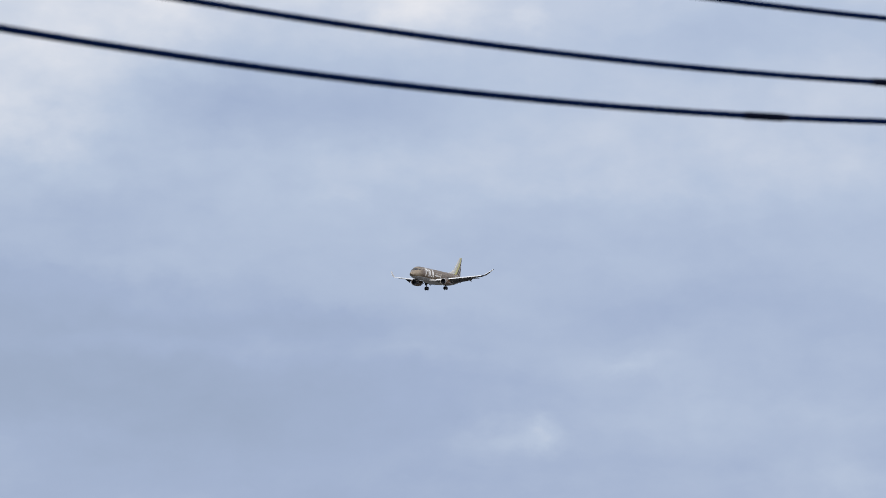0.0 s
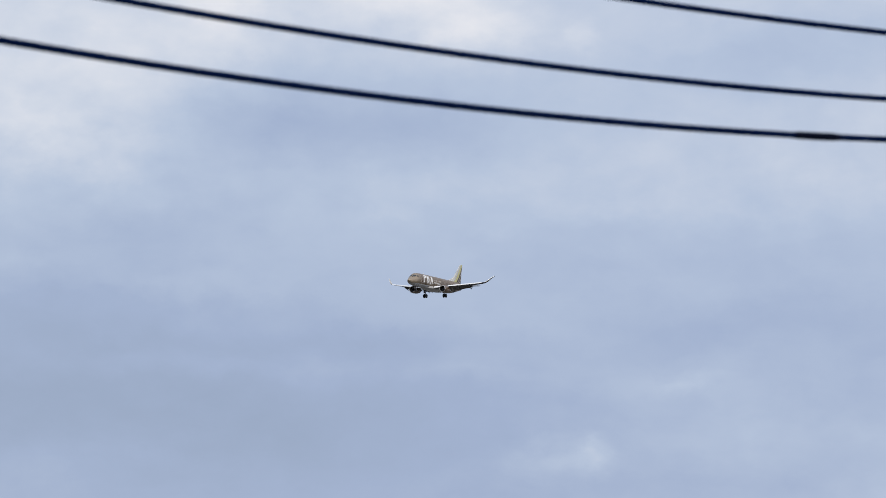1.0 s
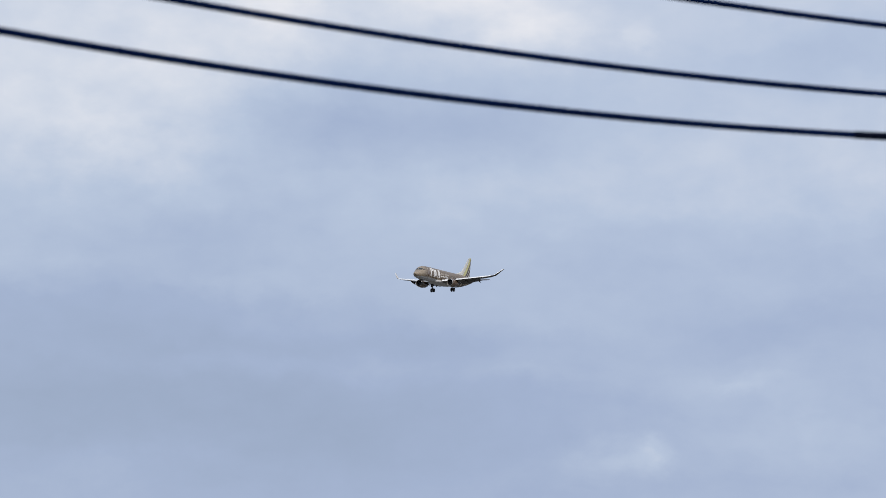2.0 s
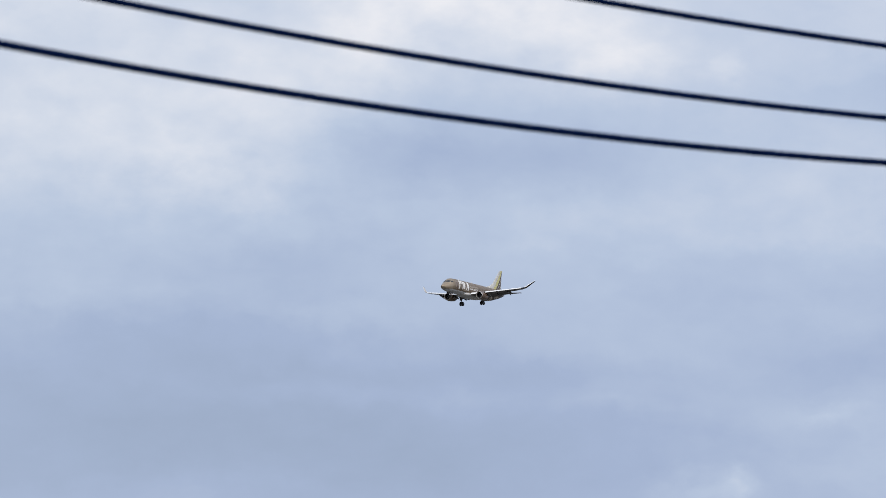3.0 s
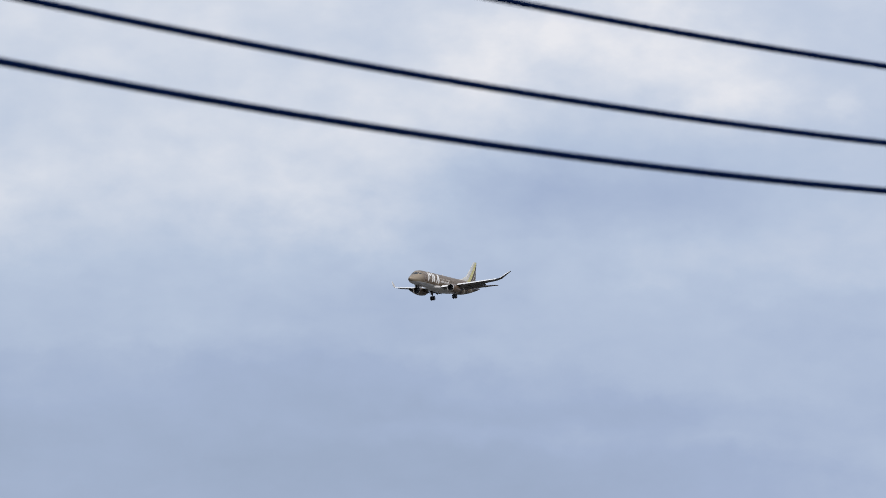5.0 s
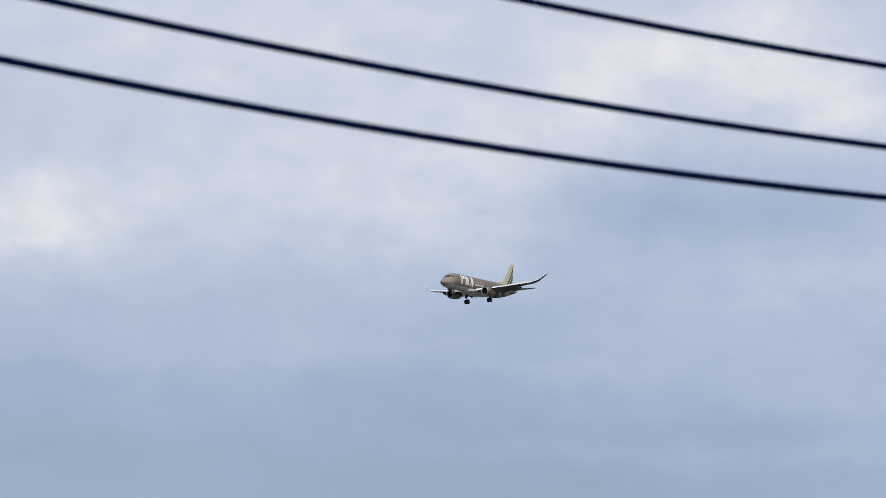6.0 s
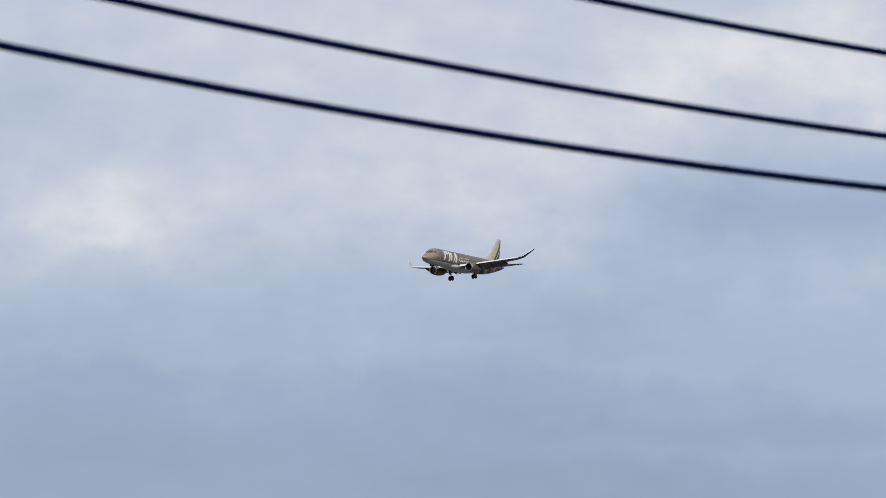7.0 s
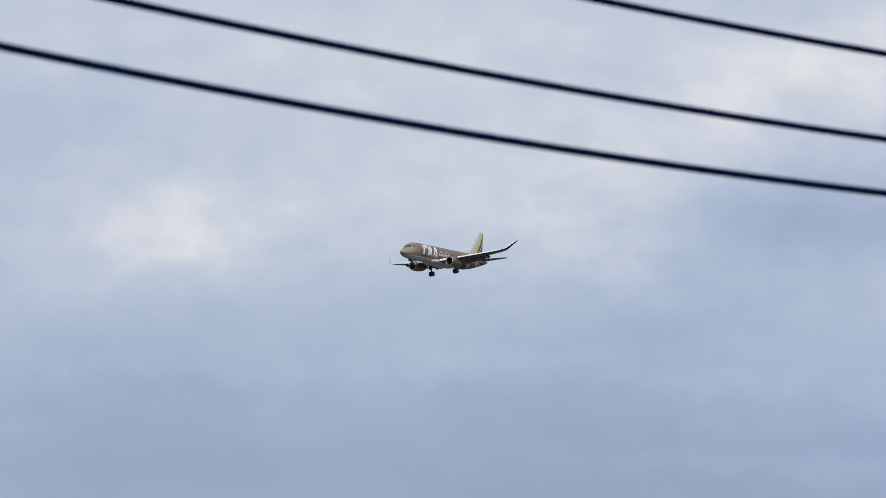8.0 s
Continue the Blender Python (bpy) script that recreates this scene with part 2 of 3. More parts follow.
def rod(a, b, r, r2=None, steps=12):
    """A round rod from a to b."""
    a, b = Vector(a), Vector(b)
    r2 = r if r2 is None else r2
    q = (b - a).to_track_quat("Z", "Y")
    ring = lambda p, k: [p + q @ Vector((k * math.cos(2 * math.pi * i / steps), k * math.sin(2 * math.pi * i / steps), 0)) for i in range(steps)]
    return loft([ring(a, r), ring(b, r2)])


def slab(corners, thick):
    """A plate: four or more corners pushed by a vector."""
    t = Vector(thick)
    return loft([[Vector(c) for c in corners], [Vector(c) + t for c in corners]])


# ---- ground ----
def ground():
    bm = bmesh.new()
    rim = [bm.verts.new((4800 * math.cos(2 * math.pi * i / 96), 4800 * math.sin(2 * math.pi * i / 96), 0)) for i in range(96)]
    bm.faces.new(rim)
    tagged(part("ground", bm, FIELD, smooth=False), "flat dull green and brown ground reaching the horizon", "ground", kind="structure")


ground()

# ---- airliner ----
# stations aft of the nose: top, bottom, half width
HULL = ((0.0, -0.50, -0.58, 0.04), (0.12, -0.38, -0.76, 0.21), (0.4, -0.22, -0.97, 0.43), (0.9, 0.02, -1.21, 0.74), (1.6, 0.36, -1.42, 1.04),
        (2.2, 0.78, -1.53, 1.23), (2.8, 1.21, -1.60, 1.36), (3.5, 1.50, -1.65, 1.455), (4.6, 1.64, -1.68, 1.50), (6.5, 1.68, -1.69, 1.505),
        (20.0, 1.68, -1.69, 1.505), (22.0, 1.68, -1.60, 1.49), (24.0, 1.67, -1.33, 1.40), (26.0, 1.62, -0.92, 1.20), (28.0, 1.48, -0.42, 0.88),
        (29.6, 1.25, 0.03, 0.52), (30.6, 1.02, 0.32, 0.25), (30.9, 0.86, 0.48, 0.13))


def hull_at(x):
    """Top, bottom and half width of the body at a station, smoothly between the given ones."""
    xs = [h[0] for h in HULL]
    i = max(0, min(len(xs) - 2, sum(1 for v in xs if v <= x) - 1))
    f = (x - xs[i]) / (xs[i + 1] - xs[i])
    out = []
    for k in (1, 2, 3):
        def slope(j):
            a, b = max(0, j - 1), min(len(xs) - 1, j + 1)
            return (HULL[b][k] - HULL[a][k]) / (xs[b] - xs[a])
        d = xs[i + 1] - xs[i]
        p0, p1, m0, m1 = HULL[i][k], HULL[i + 1][k], slope(i) * d, slope(i + 1) * d
        if 9 <= i <= 9:
            m0 = m1 = 0
        f2, f3 = f * f, f * f * f
        out.append((2 * f3 - 3 * f2 + 1) * p0 + (f3 - 2 * f2 + f) * m0 + (-2 * f3 + 3 * f2) * p1 + (f3 - f2) * m1)
    return out


def skin(x, z, side, off=0.0):
    """The point of the body's side at a station and height; side -1 is port."""
    top, bottom, w = hull_at(x)
    mid, half = (top + bottom) / 2, (top - bottom) / 2
    s = max(-1, min(1, (z - mid) / half))
    return Vector((x, side * (w * math.sqrt(max(0, 1 - s * s)) + off), z))


def cap_point(x, angle, off=0.0):
    """The point of the body at a station and an angle from the top, towards starboard."""
    top, bottom, w = hull_at(x)
    mid, half = (top + bottom) / 2, (top - bottom) / 2
    return Vector((x, (w + off) * math.sin(angle), mid + (half + off) * math.cos(angle)))


def decal(name, outline, side, mat, parent, label="", lift=0.012, steps=6):
    """A thin marking that follows the body: outline of a slanted quad as (x, z) corners."""
    (x0, z0), (x1, z1), (x2, z2), (x3, z3) = outline
    rows = []
    for i in range(steps + 1):
        f = i / steps
        a = (x0 + (x3 - x0) * f, z0 + (z3 - z0) * f)
        b = (x1 + (x2 - x1) * f, z1 + (z2 - z1) * f)
        rows.append([skin(*a, side, lift), skin(*b, side, lift), skin(*b, side, -0.03), skin(*a, side, -0.03)])
    return part(name, loft(rows), mat, parent, label)


def painted_word(word, x0, x1, z0, z1, side, parent):
    """A word in thin raised paint that follows the body, leaning a little."""
    curve = bpy.data.curves.new("title_word", "FONT")
    curve.body, curve.extrude, curve.resolution_u, curve.offset = word, 0.02, 3, 0.015
    holder = bpy.data.objects.new("title_word", curve)
    mesh = bpy.data.meshes.new_from_object(holder)
    bm = bmesh.new()
    bm.from_mesh(mesh)
    bpy.data.objects.remove(holder)
    bpy.data.meshes.remove(mesh)
    bpy.data.curves.remove(curve)
    us, vs = [v.co.x for v in bm.verts], [v.co.y for v in bm.verts]
    for v in bm.verts:
        f = (v.co.x - min(us)) / (max(us) - min(us))
        h = (v.co.y - min(vs)) / (max(vs) - min(vs))
        f = f if side < 0 else 1 - f
        x = x0 + (x1 - x0) * f + (0.06 if side < 0 else -0.06) * h
        v.co = skin(x, z0 + (z1 - z0) * h, side, 0.018 if v.co.z > 0 else -0.01)
    return part("title_word", bm, MARK, parent, "white painted word", smooth=False)


def foil(x, y, z, chord, thick, n=12, up=(0, 0, 1), twist=0.0):
    """An aerofoil ring with its leading edge at x, y, z."""
    ring = []
    u = Vector(up)
    for i in range(2 * n):
        t = i / n
        s = t if t <= 1 else 2 - t
        c = 0.5 * (1 - math.cos(math.pi * s))
        h = 5 * thick * (0.2969 * math.sqrt(c) - 0.126 * c - 0.3516 * c * c + 0.2843 * c ** 3 - 0.1015 * c ** 4)
        camber = 0.02 * (1 - (2 * c - 1) ** 2)
        h = (camber + h if t <= 1 else camber - h) * chord
        ring.append(Vector((x + c * chord, y, z - c * chord * twist)) + u * h)
    return ring


def wing_line(y):
    """Leading edge, chord and height of the wing at a distance from the centre line."""
    lead = 10.75 + (y - 1.2) * 0.487
    chord = 5.9 - (y - 1.2) * 0.62 if y < 4.4 else 3.916 - (y - 4.4) * 0.296
    return lead, chord, -1.28 + (y - 1.2) * 0.125 + 0.0009 * (y - 1.2) ** 2


def airliner():
    body = new("airliner")
    tagged(body, "bronze and white twin-jet airliner descending with landing gear down", "airplane")

    # fuselage
    stations = [0.0, 0.04, 0.12, 0.25, 0.4, 0.65, 0.9, 1.25, 1.6, 1.9, 2.2, 2.5, 2.8, 3.15, 3.5, 4.0, 4.6, 5.5, 6.5]
    stations += [7.5 + k for k in range(13)] + [21, 22, 23, 24, 25, 26, 27, 28, 28.8, 29.6, 30.1, 30.6, 30.9]
    rings = [[cap_point(x, 2 * math.pi * i / 48) for i in range(48)] for x in stations]
    fuselage = part("fuselage", loft(rings), LIVERY, body, "metallic bronze fuselage with a white belly")
    part("exhaust_cone", turned(((30.85, 0.17), (31.25, 0.13), (31.28, 0.10), (30.95, 0.08)), (0, 0, 0.67)), EXHAUST, body)

    # wing root fairing
    def bulge(x, w, deep, high):
        return [Vector((x, w * math.sin(2 * math.pi * i / 32), (high + deep) / 2 + (high - deep) / 2 * math.cos(2 * math.pi * i / 32))) for i in range(32)]
    part("root_fairing", loft([bulge(8.9, 0.5, -1.60, -1.2), bulge(9.8, 1.25, -1.84, -0.95), bulge(11.2, 1.68, -1.98, -0.75), bulge(13.5, 1.82, -2.04, -0.68),
                               bulge(16.0, 1.78, -2.02, -0.75), bulge(17.6, 1.45, -1.9, -0.95), bulge(18.9, 0.7, -1.68, -1.2)]), WHITE_BELLY, body, "white belly fairing")

    # cockpit windows, round the nose
    def pane(x0, x1, a0, a1, slant):
        rows = []
        for i in range(7):
            f = i / 6
            a = a0 + (a1 - a0) * f
            xf, xr = x0 + slant[0] * f, x1 + slant[1] * f
            rows.append([cap_point(xf, a, 0.015), cap_point(xr, a, 0.015), cap_point(xr, a, -0.04), cap_point(xf, a, -0.04)])
        return loft(rows)
    def station(z, angle):
        """How far aft the body reaches a height at an angle from the top."""
        near, far = 0.9, 4.6
        for _ in range(30):
            mid = (near + far) / 2
            near, far = (mid, far) if cap_point(mid, angle).z < z else (near, mid)
        return mid
    for side in (1, -1):
        rows = []
        for i in range(9):
            f = i / 8
            a = 0.045 + 0.645 * f
            x0, x1 = station(0.56 - 0.08 * f, a), station(0.98 - 0.08 * f, a)
            a *= side
            rows.append([cap_point(x0, a, 0.015), cap_point(x1, a, 0.015), cap_point(x1, a, -0.04), cap_point(x0, a, -0.04)])
        part("windscreen_pane", loft(rows), GLASS, body)
        part("cockpit_side_window", pane(2.44, 2.98, side * 0.80, side * 1.06, (0.42, 0.38)), GLASS, body)
        wiper = [cap_point(station(z, side * a), side * a, 0.03) for z, a in ((0.47, 0.16), (0.86, 0.30))]
        part("wiper", rod(*wiper, 0.018), BLACK, body)

    # cabin windows, doors and markings on both sides
    for side in (-1, 1):
        xs = [6.35 + 0.80 * k for k in range(23) if k not in (9,)]
        for x in xs:
            if x > 23.6:
                continue
            decal("cabin_window", ((x, 0.24), (x + 0.22, 0.24), (x + 0.22, 0.54), (x, 0.54)), side, CABIN_GLASS, body, lift=0.008, steps=3)
        for x0, w in ((4.35, 0.80), (24.1, 0.7)):
            edge = 0.045
            door = decal("door", ((x0, -0.78), (x0 + w, -0.78), (x0 + w, 1.02), (x0, 1.02)), side, BRONZE, body, "bronze cabin door with a pale outline", lift=0.006, steps=8)
            for q in (((x0 - edge, -0.78), (x0, -0.78), (x0, 1.02), (x0 - edge, 1.02)),
                      ((x0 + w, -0.78), (x0 + w + edge, -0.78), (x0 + w + edge, 1.02), (x0 + w, 1.02)),
                      ((x0, 1.0), (x0 + w, 1.0), (x0 + w, 1.05), (x0, 1.05)),
                      ((x0, -0.82), (x0 + w, -0.82), (x0 + w, -0.77), (x0, -0.77))):
                decal("door_outline", q, side, OUTLINE, door, lift=0.012, steps=6)
        # large slanted white blocks of the airline's mark
        lo = -0.62
        for x0, x1, z0, z1, lean in ((5.62, 6.08, -0.62, 1.32, 0.20), (6.22, 7.02, 0.62, 1.32, 0.20), (7.36, 7.84, -0.62, 1.32, 0.20),
                                     (8.02, 8.62, -0.45, 1.18, 0.16), (9.12, 9.50, -0.62, 1.12, 0.52), (10.05, 10.62, -0.62, 1.32, 0.06)):
            a, b = (z0 - lo) * lean, (z1 - lo) * lean
            decal("airline_mark", ((x0 + a, z0), (x1 + a, z0), (x1 + b, z1), (x0 + b, z1)), side, MARK, body, "white slanted block of the airline's mark", lift=0.016, steps=8)
        # a row of small unreadable title as bars over one plain word
        for k in range(9):
            x = 11.25 + 0.47 * k
            if k == 4:
                continue
            decal("title_bar", ((x, 0.30), (x + 0.19, 0.30), (x + 0.24, 0.64), (x + 0.05, 0.64)), side, OUTLINE, body, "small pale bar of the title", lift=0.02, steps=4)
        painted_word("AIRLINES", 11.15, 14.85, -0.28, 0.12, side, body)
        decal("registration_bar", ((22.0, -0.35), (23.6, -0.35), (23.65, -0.10), (22.05, -0.10)), side, WHITE, body, "small pale registration bar", steps=3)

    # wings
    for side in (1, -1):
        ys = [1.0, 2.0, 3.2, 4.4, 6.4, 8.4, 10.4, 12.2]
        rings = []
        for y in ys:
            x, c, z = wing_line(y)
            rings.append(foil(x, side * y, z, c, 0.125 - 0.003 * y, twist=0.02 + 0.03 * (1 - y / 12)))
        wing = part("wing", loft(rings), GREY, body, "grey swept wing")
        # bright leading edge slats, drooped
        for y0, y1 in ((1.75, 3.55), (4.75, 7.2), (7.24, 9.7), (9.74, 12.15)):
            rows = []
            for k in range(5):
                y = y0 + (y1 - y0) * k / 4
                x, c, z = wing_line(y)
                d = 0.14 * c if y > 4 else 0.10 * c
                h = 0.036 * c + 0.040
                ring = ((d, h + 0.05), (0.62 * d, 0.90 * h + 0.03), (0.32 * d, 0.52 * h), (0.10 * d, -0.05 * h), (0, -0.62 * h),
                        (0.08 * d, -0.80 * h), (0.30 * d, -0.66 * h), (0.70 * d, 0.30 * h))
                ring = [(x - 0.16 + px, z + pz) for px, pz in ring]
                rows.append([Vector((px, side * y, pz)) for px, pz in ring])
            part("slat", loft(rows), SLAT, wing, "bright metal leading edge slat")
        # flaps lowered behind the trailing edge
        for y0, y1 in ((1.7, 4.05), (4.25, 9.0)):
            rows = []
            for k in range(5):
                y = y0 + (y1 - y0) * k / 4
                x, c, z = wing_line(y)
                fc = 0.25 * c + 0.12
                rows.append([Vector((p.x, p.y, p.z)) for p in foil(x + c * 0.93, side * y, z - 0.06 - 0.02 * c, fc, 0.13, twist=0.30 if y0 < 2 else 0.46)])
            part("flap", loft(rows), FLAP_GREY, wing, "dark grey lowered flap")
        rows = []
        for k in range(4):
            y = 9.1 + 2.7 * k / 3
            x, c, z = wing_line(y)
            rows.append(foil(x + c * 0.80, side * y, z - 0.03, c * 0.24, 0.10, twist=0.12))
        part("aileron", loft(rows), GREY, wing)
        for y in (2.55, 5.9, 8.6):
            x, c, z = wing_line(y)
            rear = x + c
            rings = []
            for dx, w, h, drop in ((-1.7, 0.03, 0.04, 0.10), (-1.2, 0.13, 0.16, 0.22), (-0.5, 0.17, 0.23, 0.32), (0.1, 0.16, 0.22, 0.46), (0.6, 0.10, 0.14, 0.66), (0.95, 0.02, 0.03, 0.84)):
                rings.append([Vector((rear + dx, side * (y + 0) + w * math.cos(2 * math.pi * i / 12), z - drop + h * math.sin(2 * math.pi * i / 12))) for i in range(12)])
            part("flap_track_fairing", loft(rings), FLAP_GREY, wing, "dark canoe-shaped fairing")
        # blended winglet; the inner faces get a pale colour standing in for light
        rings = []
        for y, z, x, c, tilt in ((12.15, 0.20, 16.08, 1.62, 8), (12.6, 0.32, 16.36, 1.40, 22), (13.0, 0.58, 16.74, 1.10, 38), (13.5, 1.08, 17.34, 0.84, 46), (14.0, 1.62, 18.0, 0.60, 48), (14.34, 2.0, 18.46, 0.40, 48)):
            a = radians(tilt)
            rings.append(foil(x, side * y, z, c, 0.10, up=(0, -side * math.sin(a), math.cos(a))))
        winglet = part("winglet", loft(rings), WINGLET_LIT, wing, "upswept brown winglet, inner faces coloured pale as if lit")
        winglet.data.materials.append(DARK_BRONZE)
        for face in winglet.data.polygons:
            face.material_index = 1 if face.normal.y * side > 0 else 0
        edge = []
        for y, z, x in ((12.7, 0.37, 16.40), (13.0, 0.58, 16.70), (13.5, 1.08, 17.28), (14.0, 1.62, 17.93), (14.34, 2.0, 18.40)):
            edge.append([Vector((x - 0.015 + 0.035 * math.cos(2 * math.pi * i / 8), side * y + 0.03 * math.sin(2 * math.pi * i / 8), z + 0.03 * math.sin(2 * math.pi * i / 8))) for i in range(8)])
        part("winglet_edge", loft(edge), SLAT, winglet, "pale metal leading edge")

        # engine below the wing
        ey, ez = side * 4.09, -1.66
        nacelle = part("engine_nacelle", turned(((10.62, 0.70), (10.58, 0.745), (10.70, 0.80), (11.1, 0.865), (11.7, 0.90), (12.6, 0.88), (13.5, 0.78), (14.1, 0.68), (14.12, 0.64), (13.4, 0.66), (12.0, 0.66), (11.2, 0.66), (10.8, 0.69), (10.62, 0.70)),
                                        (0, ey, ez), steps=36, cap=False), BRONZE, body, "bronze engine nacelle")
        part("inlet_lip", turned(((10.80, 0.655), (10.62, 0.69), (10.545, 0.745), (10.60, 0.79), (10.76, 0.822), (10.78, 0.80), (10.66, 0.75), (10.80, 0.655)), (0, ey, ez), steps=36, cap=False), LIP, nacelle, "polished metal inlet lip")
        # sleeve over the bronze inner wall, its black standing in for inlet shade
        part("inlet_duct", turned(((10.70, 0.665), (11.2, 0.635), (11.6, 0.63), (11.6, 0.65), (11.2, 0.655), (10.70, 0.675), (10.70, 0.665)), (0, ey, ez), steps=36, cap=False), BLACK, nacelle, "inlet duct, near black for the shade inside")
        part("fan", turned(((11.45, 0.02), (11.45, 0.64), (11.55, 0.64), (11.55, 0.02)), (0, ey, ez), steps=30), BLACK, nacelle, "dark fan disc")
        part("spinner", turned(((11.05, 0.01), (11.12, 0.07), (11.25, 0.14), (11.46, 0.19)), (0, ey, ez), steps=18), METAL, nacelle)
        for k in range(16):
            a = 2 * math.pi * k / 16
            c, s = math.cos(a), math.sin(a)
            part("fan_blade", slab([(11.36, ey + 0.17 * c, ez + 0.17 * s), (11.36, ey + 0.62 * c - 0.07 * s, ez + 0.62 * s + 0.07 * c),
                                    (11.44, ey + 0.62 * c + 0.05 * s, ez + 0.62 * s - 0.05 * c), (11.44, ey + 0.17 * c + 0.03 * s, ez + 0.17 * s - 0.03 * c)], (0.012, 0, 0)), METAL, nacelle, smooth=False)
        part("exhaust_nozzle", turned(((13.6, 0.50), (14.4, 0.46), (15.0, 0.36), (15.02, 0.33), (14.2, 0.40)), (0, ey, ez), steps=28), EXHAUST, nacelle)
        part("exhaust_plug", turned(((14.2, 0.24), (15.0, 0.20), (15.5, 0.06), (15.55, 0.01)), (0, ey, ez), steps=20), EXHAUST, nacelle)
        py = ey
        pylon = [[Vector((x, py + w * math.cos(t), z0 + (z1 - z0) * (0.5 + 0.5 * math.sin(t)))) for t in [2 * math.pi * i / 12 for i in range(12)]]
                 for x, w, z0, z1 in ((11.3, 0.03, -0.86, -0.76), (12.0, 0.16, -0.95, -0.66), (13.2, 0.19, -1.1, -0.72), (14.6, 0.17, -1.15, -0.86), (15.6, 0.05, -1.05, -0.92))]
        part("pylon", loft(pylon), BRONZE, body, "bronze engine pylon")

        # main landing gear
        gx, gy, gz = 15.19, side * 2.65, -2.92
        strut = part("main_gear_leg", rod((gx - 0.15, gy, -1.0), (gx, gy, gz + 0.02), 0.13, 0.10), METAL, body, "grey landing gear leg")
        part("axle", rod((gx, gy - 0.42, gz), (gx, gy + 0.42, gz), 0.07), METAL, strut)
        part("drag_brace", rod((gx - 0.08, gy, gz + 1.0), (gx - 0.1, gy - side * 1.1, -1.5), 0.065), METAL, strut)
        part("torque_link", rod((gx + 0.12, gy, gz + 0.12), (gx + 0.34, gy, gz + 0.45), 0.05), METAL, strut)
        for off in (-0.29, 0.29):
            wheel = part("wheel", turned(((-0.15, 0.20), (-0.17, 0.34), (-0.13, 0.44), (-0.06, 0.485), (0.06, 0.485), (0.13, 0.44), (0.17, 0.34), (0.15, 0.20)), (gx, gy + off, gz), "y", 28), TYRE, strut, "black rubber twin wheel")
            part("rim", turned(((-0.152, 0.02), (-0.158, 0.20), (-0.13, 0.235), (0.13, 0.235), (0.158, 0.20), (0.152, 0.02)), (gx, gy + off, gz), "y", 20), METAL, wheel)
        part("gear_door", slab([(gx - 0.45, gy + side * 0.32, -1.15), (gx + 0.4, gy + side * 0.32, -1.15), (gx + 0.3, gy + side * 0.30, -2.15), (gx - 0.3, gy + side * 0.30, -2.15)], (0, side * 0.04, 0)), FLAP_GREY, strut, "dark gear door", smooth=False)

        # tailplane
        rings = []
        for y, x, c, z in ((0.3, 26.7, 3.25, 0.72), (1.5, 27.55, 2.65, 0.80), (3.2, 28.7, 1.85, 0.92), (4.75, 29.75, 1.15, 1.02), (4.95, 30.0, 0.85, 1.03)):
            rings.append(foil(x, side * y, z, c, 0.09))
        part("tailplane", loft(rings), GREY_DARK, body, "dark grey tailplane")
        # wing tip light housing
        part("tip_lamp_housing", turned(((16.9, 0.02), (17.0, 0.06), (17.3, 0.07), (17.5, 0.02)), (0, side * 12.5, 0.36), steps=10), GLASS, wing)

    # fin
    rings = []
    for z, x, c, t in ((1.0, 23.2, 6.15, 0.10), (1.6, 24.1, 5.4, 0.10), (2.6, 25.22, 4.43, 0.105), (4.2, 26.82, 3.05, 0.10), (5.6, 28.22, 1.86, 0.095), (6.1, 28.70, 1.46, 0.09), (6.24, 28.92, 1.22, 0.07)):
        rings.append(foil(x, 0, z, c, t, up=(0, 1, 0)))
    fin = part("fin", loft(rings), FIN, body, "cream, lime gold and bronze striped tail fin")
    fillet = [[Vector((x, w * math.cos(t), z0 + h * math.sin(t))) for t in [math.pi * i / 10 for i in range(11)]] for x, w, z0, h in ((21.6, 0.04, 1.62, 0.06), (22.6, 0.12, 1.58, 0.26), (23.8, 0.2, 1.5, 0.62), (25.0, 0.22, 1.45, 1.25))]
    part("dorsal_fillet", loft(fillet), FIN, fin)

    # nose gear
    nx, nz = 4.15, -2.47
    leg = part("nose_gear_leg", rod((nx - 0.1, 0, -1.3), (nx, 0, nz), 0.10, 0.08), METAL, body, "grey nose gear leg")
    for off in (-0.19, 0.19):
        wheel = part("wheel", turned(((-0.08, 0.12), (-0.10, 0.22), (-0.06, 0.33), (0.06, 0.33), (0.10, 0.22), (0.08, 0.12)), (nx, off, nz), "y", 22), TYRE, leg)
        part("rim", turned(((-0.082, 0.01), (-0.086, 0.12), (0.086, 0.12), (0.082, 0.01)), (nx, off, nz), "y", 16), METAL, wheel)
        s = 1 if off > 0 else -1
        part("gear_door", slab([(3.25, s * 0.36, -1.58), (4.6, s * 0.36, -1.62), (4.6, s * 0.46, -2.0), (3.35, s * 0.46, -1.95)], (0, s * 0.03, 0)), FLAP_GREY, leg, "dark nose gear door", smooth=False)
    part("landing_lamp", turned(((-0.02, 0.02), (-0.02, 0.08), (0.08, 0.07), (0.10, 0.02)), (nx - 0.16, 0, -1.95), steps=12), SLAT, leg, "round landing lamp")
    part("drag_brace", rod((nx, 0, nz + 0.5), (nx + 0.9, 0, -1.6), 0.05), METAL, leg)
    # small aerials along the spine and belly
    for x in (8.2, 14.6):
        part("aerial", slab([(x, -0.015, 1.62), (x + 0.35, -0.015, 1.62), (x + 0.33, -0.015, 1.95), (x + 0.16, -0.015, 1.95)], (0, 0.03, 0)), WHITE, body, smooth=False)
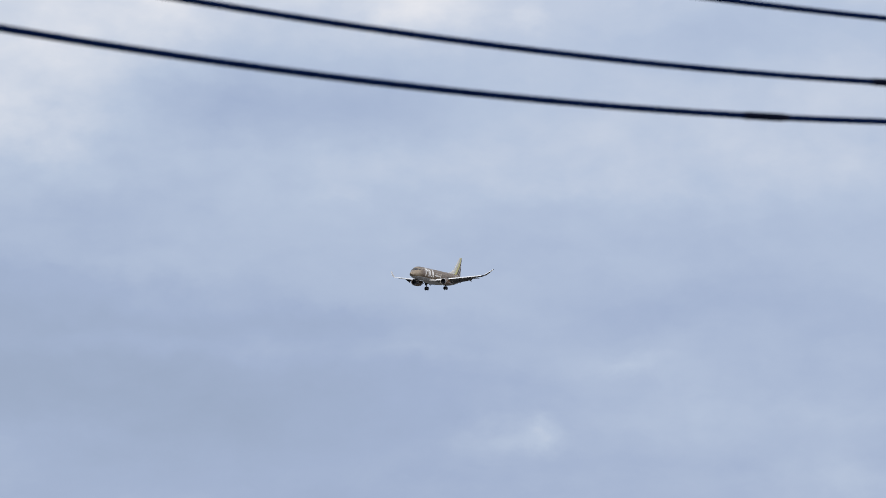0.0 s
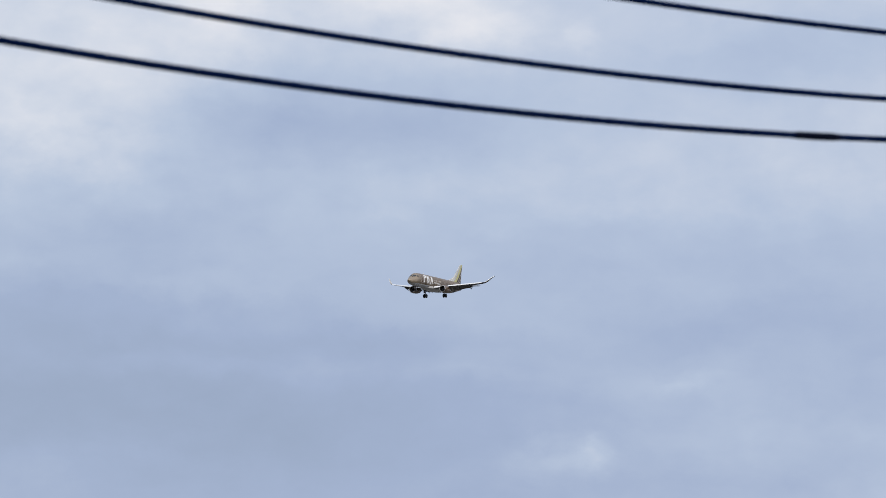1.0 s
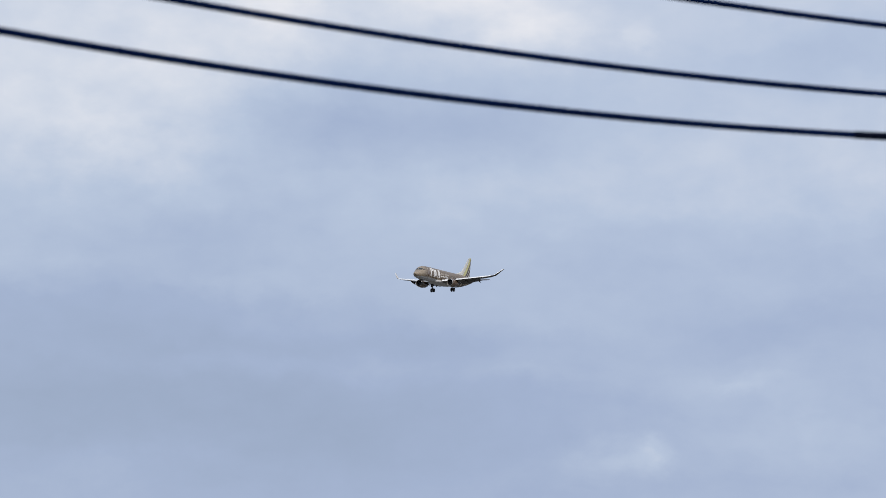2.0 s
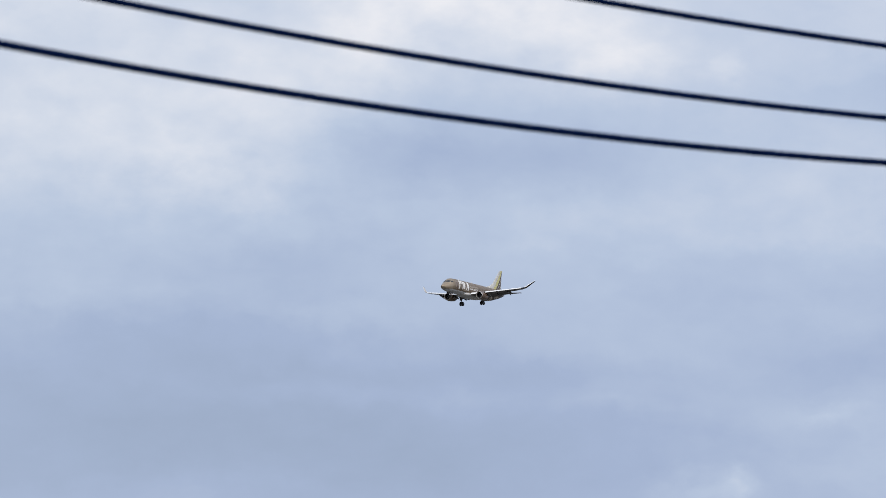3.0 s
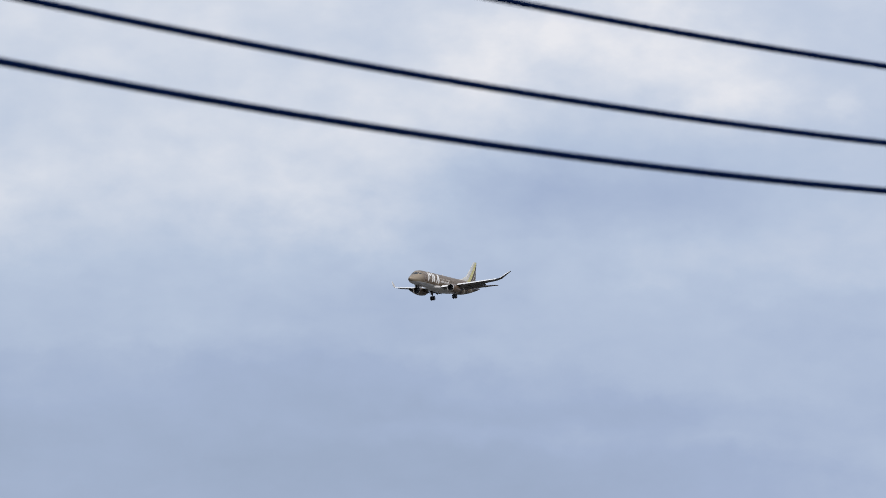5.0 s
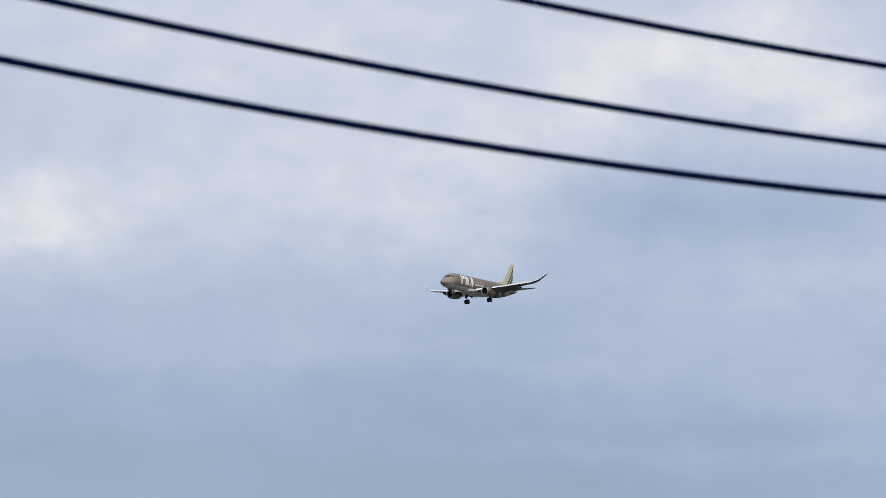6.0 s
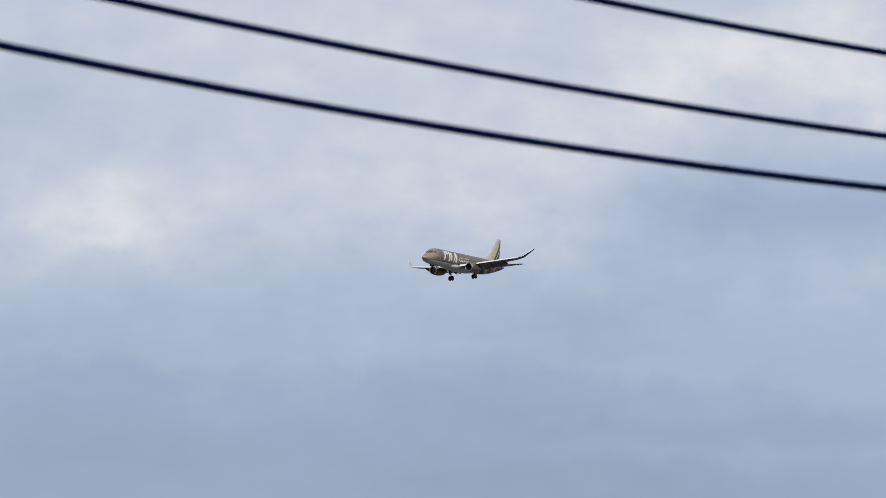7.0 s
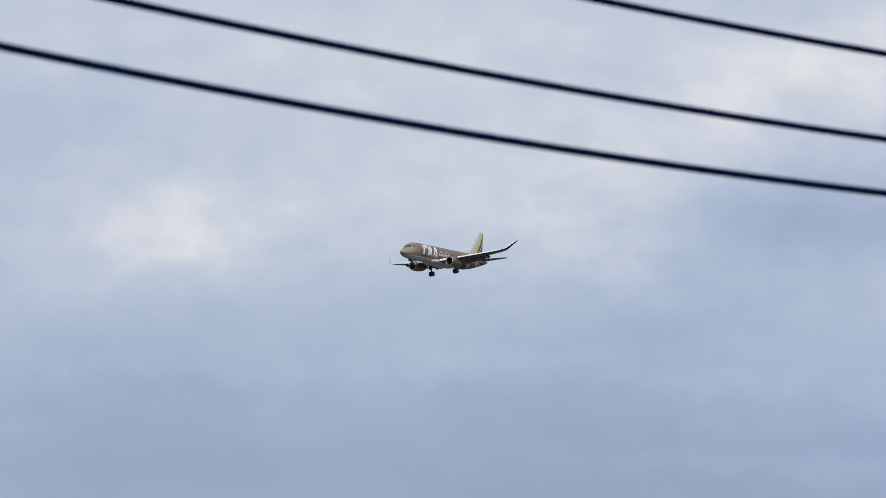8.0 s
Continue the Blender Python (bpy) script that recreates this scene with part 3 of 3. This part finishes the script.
    for x in (7.2, 19.6):
        part("aerial", slab([(x, -0.015, -1.62), (x + 0.35, -0.015, -1.62), (x + 0.33, -0.015, -1.98), (x + 0.16, -0.015, -1.98)], (0, 0.03, 0)), WHITE, body, smooth=False)
    # the thing turns about a point fifteen metres aft of the nose
    for ob in body.children:
        ob.matrix_basis = Matrix.Translation((-15, 0, 0))
    return body


# pale tone for the lit inner side of the brown winglets
WINGLET_LIT = material("winglet_lit_cream", (0.46, 0.43, 0.39), 0.4, 0.0, 7, 0.8, 0.1)
WHITE_BELLY = material("white_belly_paint", (0.52, 0.505, 0.49), 0.4, 0.0, 7, 0.8, 0.14, coat=0.3)
GREY_DARK = material("tail_grey", (0.13, 0.12, 0.12), 0.5, 0.0, 6, 0.8, 0.2)
plane = airliner()

# ---- overhead line ----
# the three wires hang one over another in one upright plane
ABREAST = Vector((-0.90043415 * 14.79, 0.43499234 * 14.79, 0))
ALONG = Vector((0.43499234, 0.90043415, 0))
NEAR_POLE, FAR_POLE = 2.0, 42.0
SAGS = ((0.003297, -0.144478, 6.908202), (0.003081, -0.136248, 7.08514), (0.002776, -0.123614, 7.344227))
THICK = (0.0157, 0.0150, 0.0147)


def on_wire(k, s):
    a, b, c = SAGS[k]
    return ABREAST + ALONG * s + Vector((0, 0, a * s * s + b * s + c))


def tube(points, radii, steps=10):
    rings = []
    side = Vector((ALONG.y, -ALONG.x, 0))
    for i, p in enumerate(points):
        d = (points[min(i + 1, len(points) - 1)] - points[max(i - 1, 0)]).normalized()
        up = side.cross(d)
        rings.append([p + radii[i] * (math.cos(2 * math.pi * k / steps) * side + math.sin(2 * math.pi * k / steps) * up) for k in range(steps)])
    return loft(rings)


def overhead_wire(k, splice):
    count = 220
    ss = [NEAR_POLE + (FAR_POLE - NEAR_POLE) * i / count for i in range(count + 1)]
    wire = part("overhead_wire", tube([on_wire(k, s) for s in ss], [THICK[k]] * len(ss)), WIRE)
    tagged(wire, ("lowest", "middle", "highest")[k] + " sagging black insulated wire strung between poles", "wire", "overhead wires")
    if splice:
        a, b = splice
        ss = [a + (b - a) * i / 40 for i in range(41)]
        radii = []
        for i in range(41):
            f = i / 40
            e = min(f, 1 - f)
            r = 0.0136 + 0.0050 * min(1, e / 0.13) ** 0.6
            if 0.40 < f:
                r += 0.0006
            radii.append(r + 0.0007 * math.sin(f * 60))
        part("splice_sleeve", tube([on_wire(k, s) for s in ss], radii, 14), SLEEVE, wire, "thick black taped splice")


overhead_wire(0, (33.88, 34.44))
overhead_wire(1, (35.48, 36.06))
overhead_wire(2, None)


def utility_pole(s):
    """A tapered concrete pole with a rack of three porcelain spools."""
    base = ABREAST + ALONG * s + Vector((ALONG.y, -ALONG.x, 0)) * 0.28
    pole = new("utility_pole")
    pole.location = base
    tagged(pole, "tapered grey concrete utility pole holding three wires", "pole", "utility poles")
    part("shaft", turned(((-0.3, 0.17), (0.0, 0.17), (8.6, 0.105), (8.66, 0.08)), (0, 0, 0), "z", 24), CONCRETE, pole)
    side = Vector((-ALONG.y, ALONG.x, 0)) * 0.28
    for k in range(3):
        z = on_wire(k, s).z
        part("bracket", rod((0, 0, z), side * 0.9 + Vector((0, 0, z)), 0.022), STEEL, pole)
        spool = turned(((-0.05, 0.02), (-0.05, 0.045), (-0.02, 0.03), (0.02, 0.03), (0.05, 0.045), (0.05, 0.02)), tuple(side + Vector((0, 0, z))), "z", 16)
        part("spool_insulator", spool, PORCELAIN, pole, "white porcelain spool")
    for z in (on_wire(0, s).z - 0.25, on_wire(2, s).z + 0.25):
        part("band", turned(((z - 0.03, 0.125), (z - 0.03, 0.14), (z + 0.03, 0.14), (z + 0.03, 0.125)), (0, 0, 0), "z", 24), STEEL, pole)


utility_pole(NEAR_POLE)
utility_pole(FAR_POLE)

# ---- what moves ----
# seconds, place, degrees of heading to the left of the line towards the camera, nose up, port wing up
FLIGHT = (
    (0, -1.77, 1969.50, 184.14, 25.11, 0.67, -1.19),
    (0.5, -8.31, 1936.85, 182.07, 25.15, 0.86, -1.15),
    (1, -14.53, 1904.16, 181.27, 25.20, 1.03, -1.10),
    (1.5, -20.12, 1871.76, 179.32, 25.25, 1.18, -1.06),
    (1.7, -22.54, 1858.83, 178.05, 25.30, 1.23, -0.93),
    (2.8, -35.96, 1787.95, 175.12, 25.69, 1.46, 0.15),
    (3, -38.44, 1775.09, 174.55, 25.75, 1.48, 0.33),
    (3.5, -44.40, 1743.00, 173.57, 25.93, 1.55, 0.80),
    (4, -51.21, 1711.02, 172.58, 26.03, 1.48, 1.06),
    (4.2, -54.16, 1698.26, 172.26, 26.08, 1.45, 1.19),
    (5.3, -71.42, 1628.20, 171.42, 26.31, 1.22, 1.83),
    (5.5, -74.33, 1615.51, 170.33, 26.37, 1.17, 1.86),
    (6, -80.36, 1584.04, 168.60, 26.65, 1.04, 1.47),
    (6.5, -86.55, 1552.49, 168.21, 26.92, 0.89, 1.09),
    (7, -93.61, 1521.12, 166.61, 27.13, 0.98, 1.38),
    (7.5, -100.17, 1489.82, 165.49, 27.22, 0.94, 2.15),
    (8, -106.30, 1458.73, 163.58, 27.33, 0.88, 2.93),
)


def flown(x, y, z, turn, nose_up, bank):
    """The pose of the airliner: its x axis points aft, y to starboard."""
    a, p, b = radians(turn), radians(nose_up), radians(bank)
    fwd = Vector((-math.sin(a) * math.cos(p), -math.cos(a) * math.cos(p), math.sin(p)))
    port = Vector((math.cos(a), -math.sin(a), 0))
    port = math.cos(b) * port + math.sin(b) * fwd.cross(port)
    m = Matrix((-fwd, -port, fwd.cross(port))).transposed().to_4x4()
    return Matrix.Translation((x, y, z)) @ m


def motions():
    walk(plane, [(t, flown(*row)) for t, *row in FLIGHT])


motions()
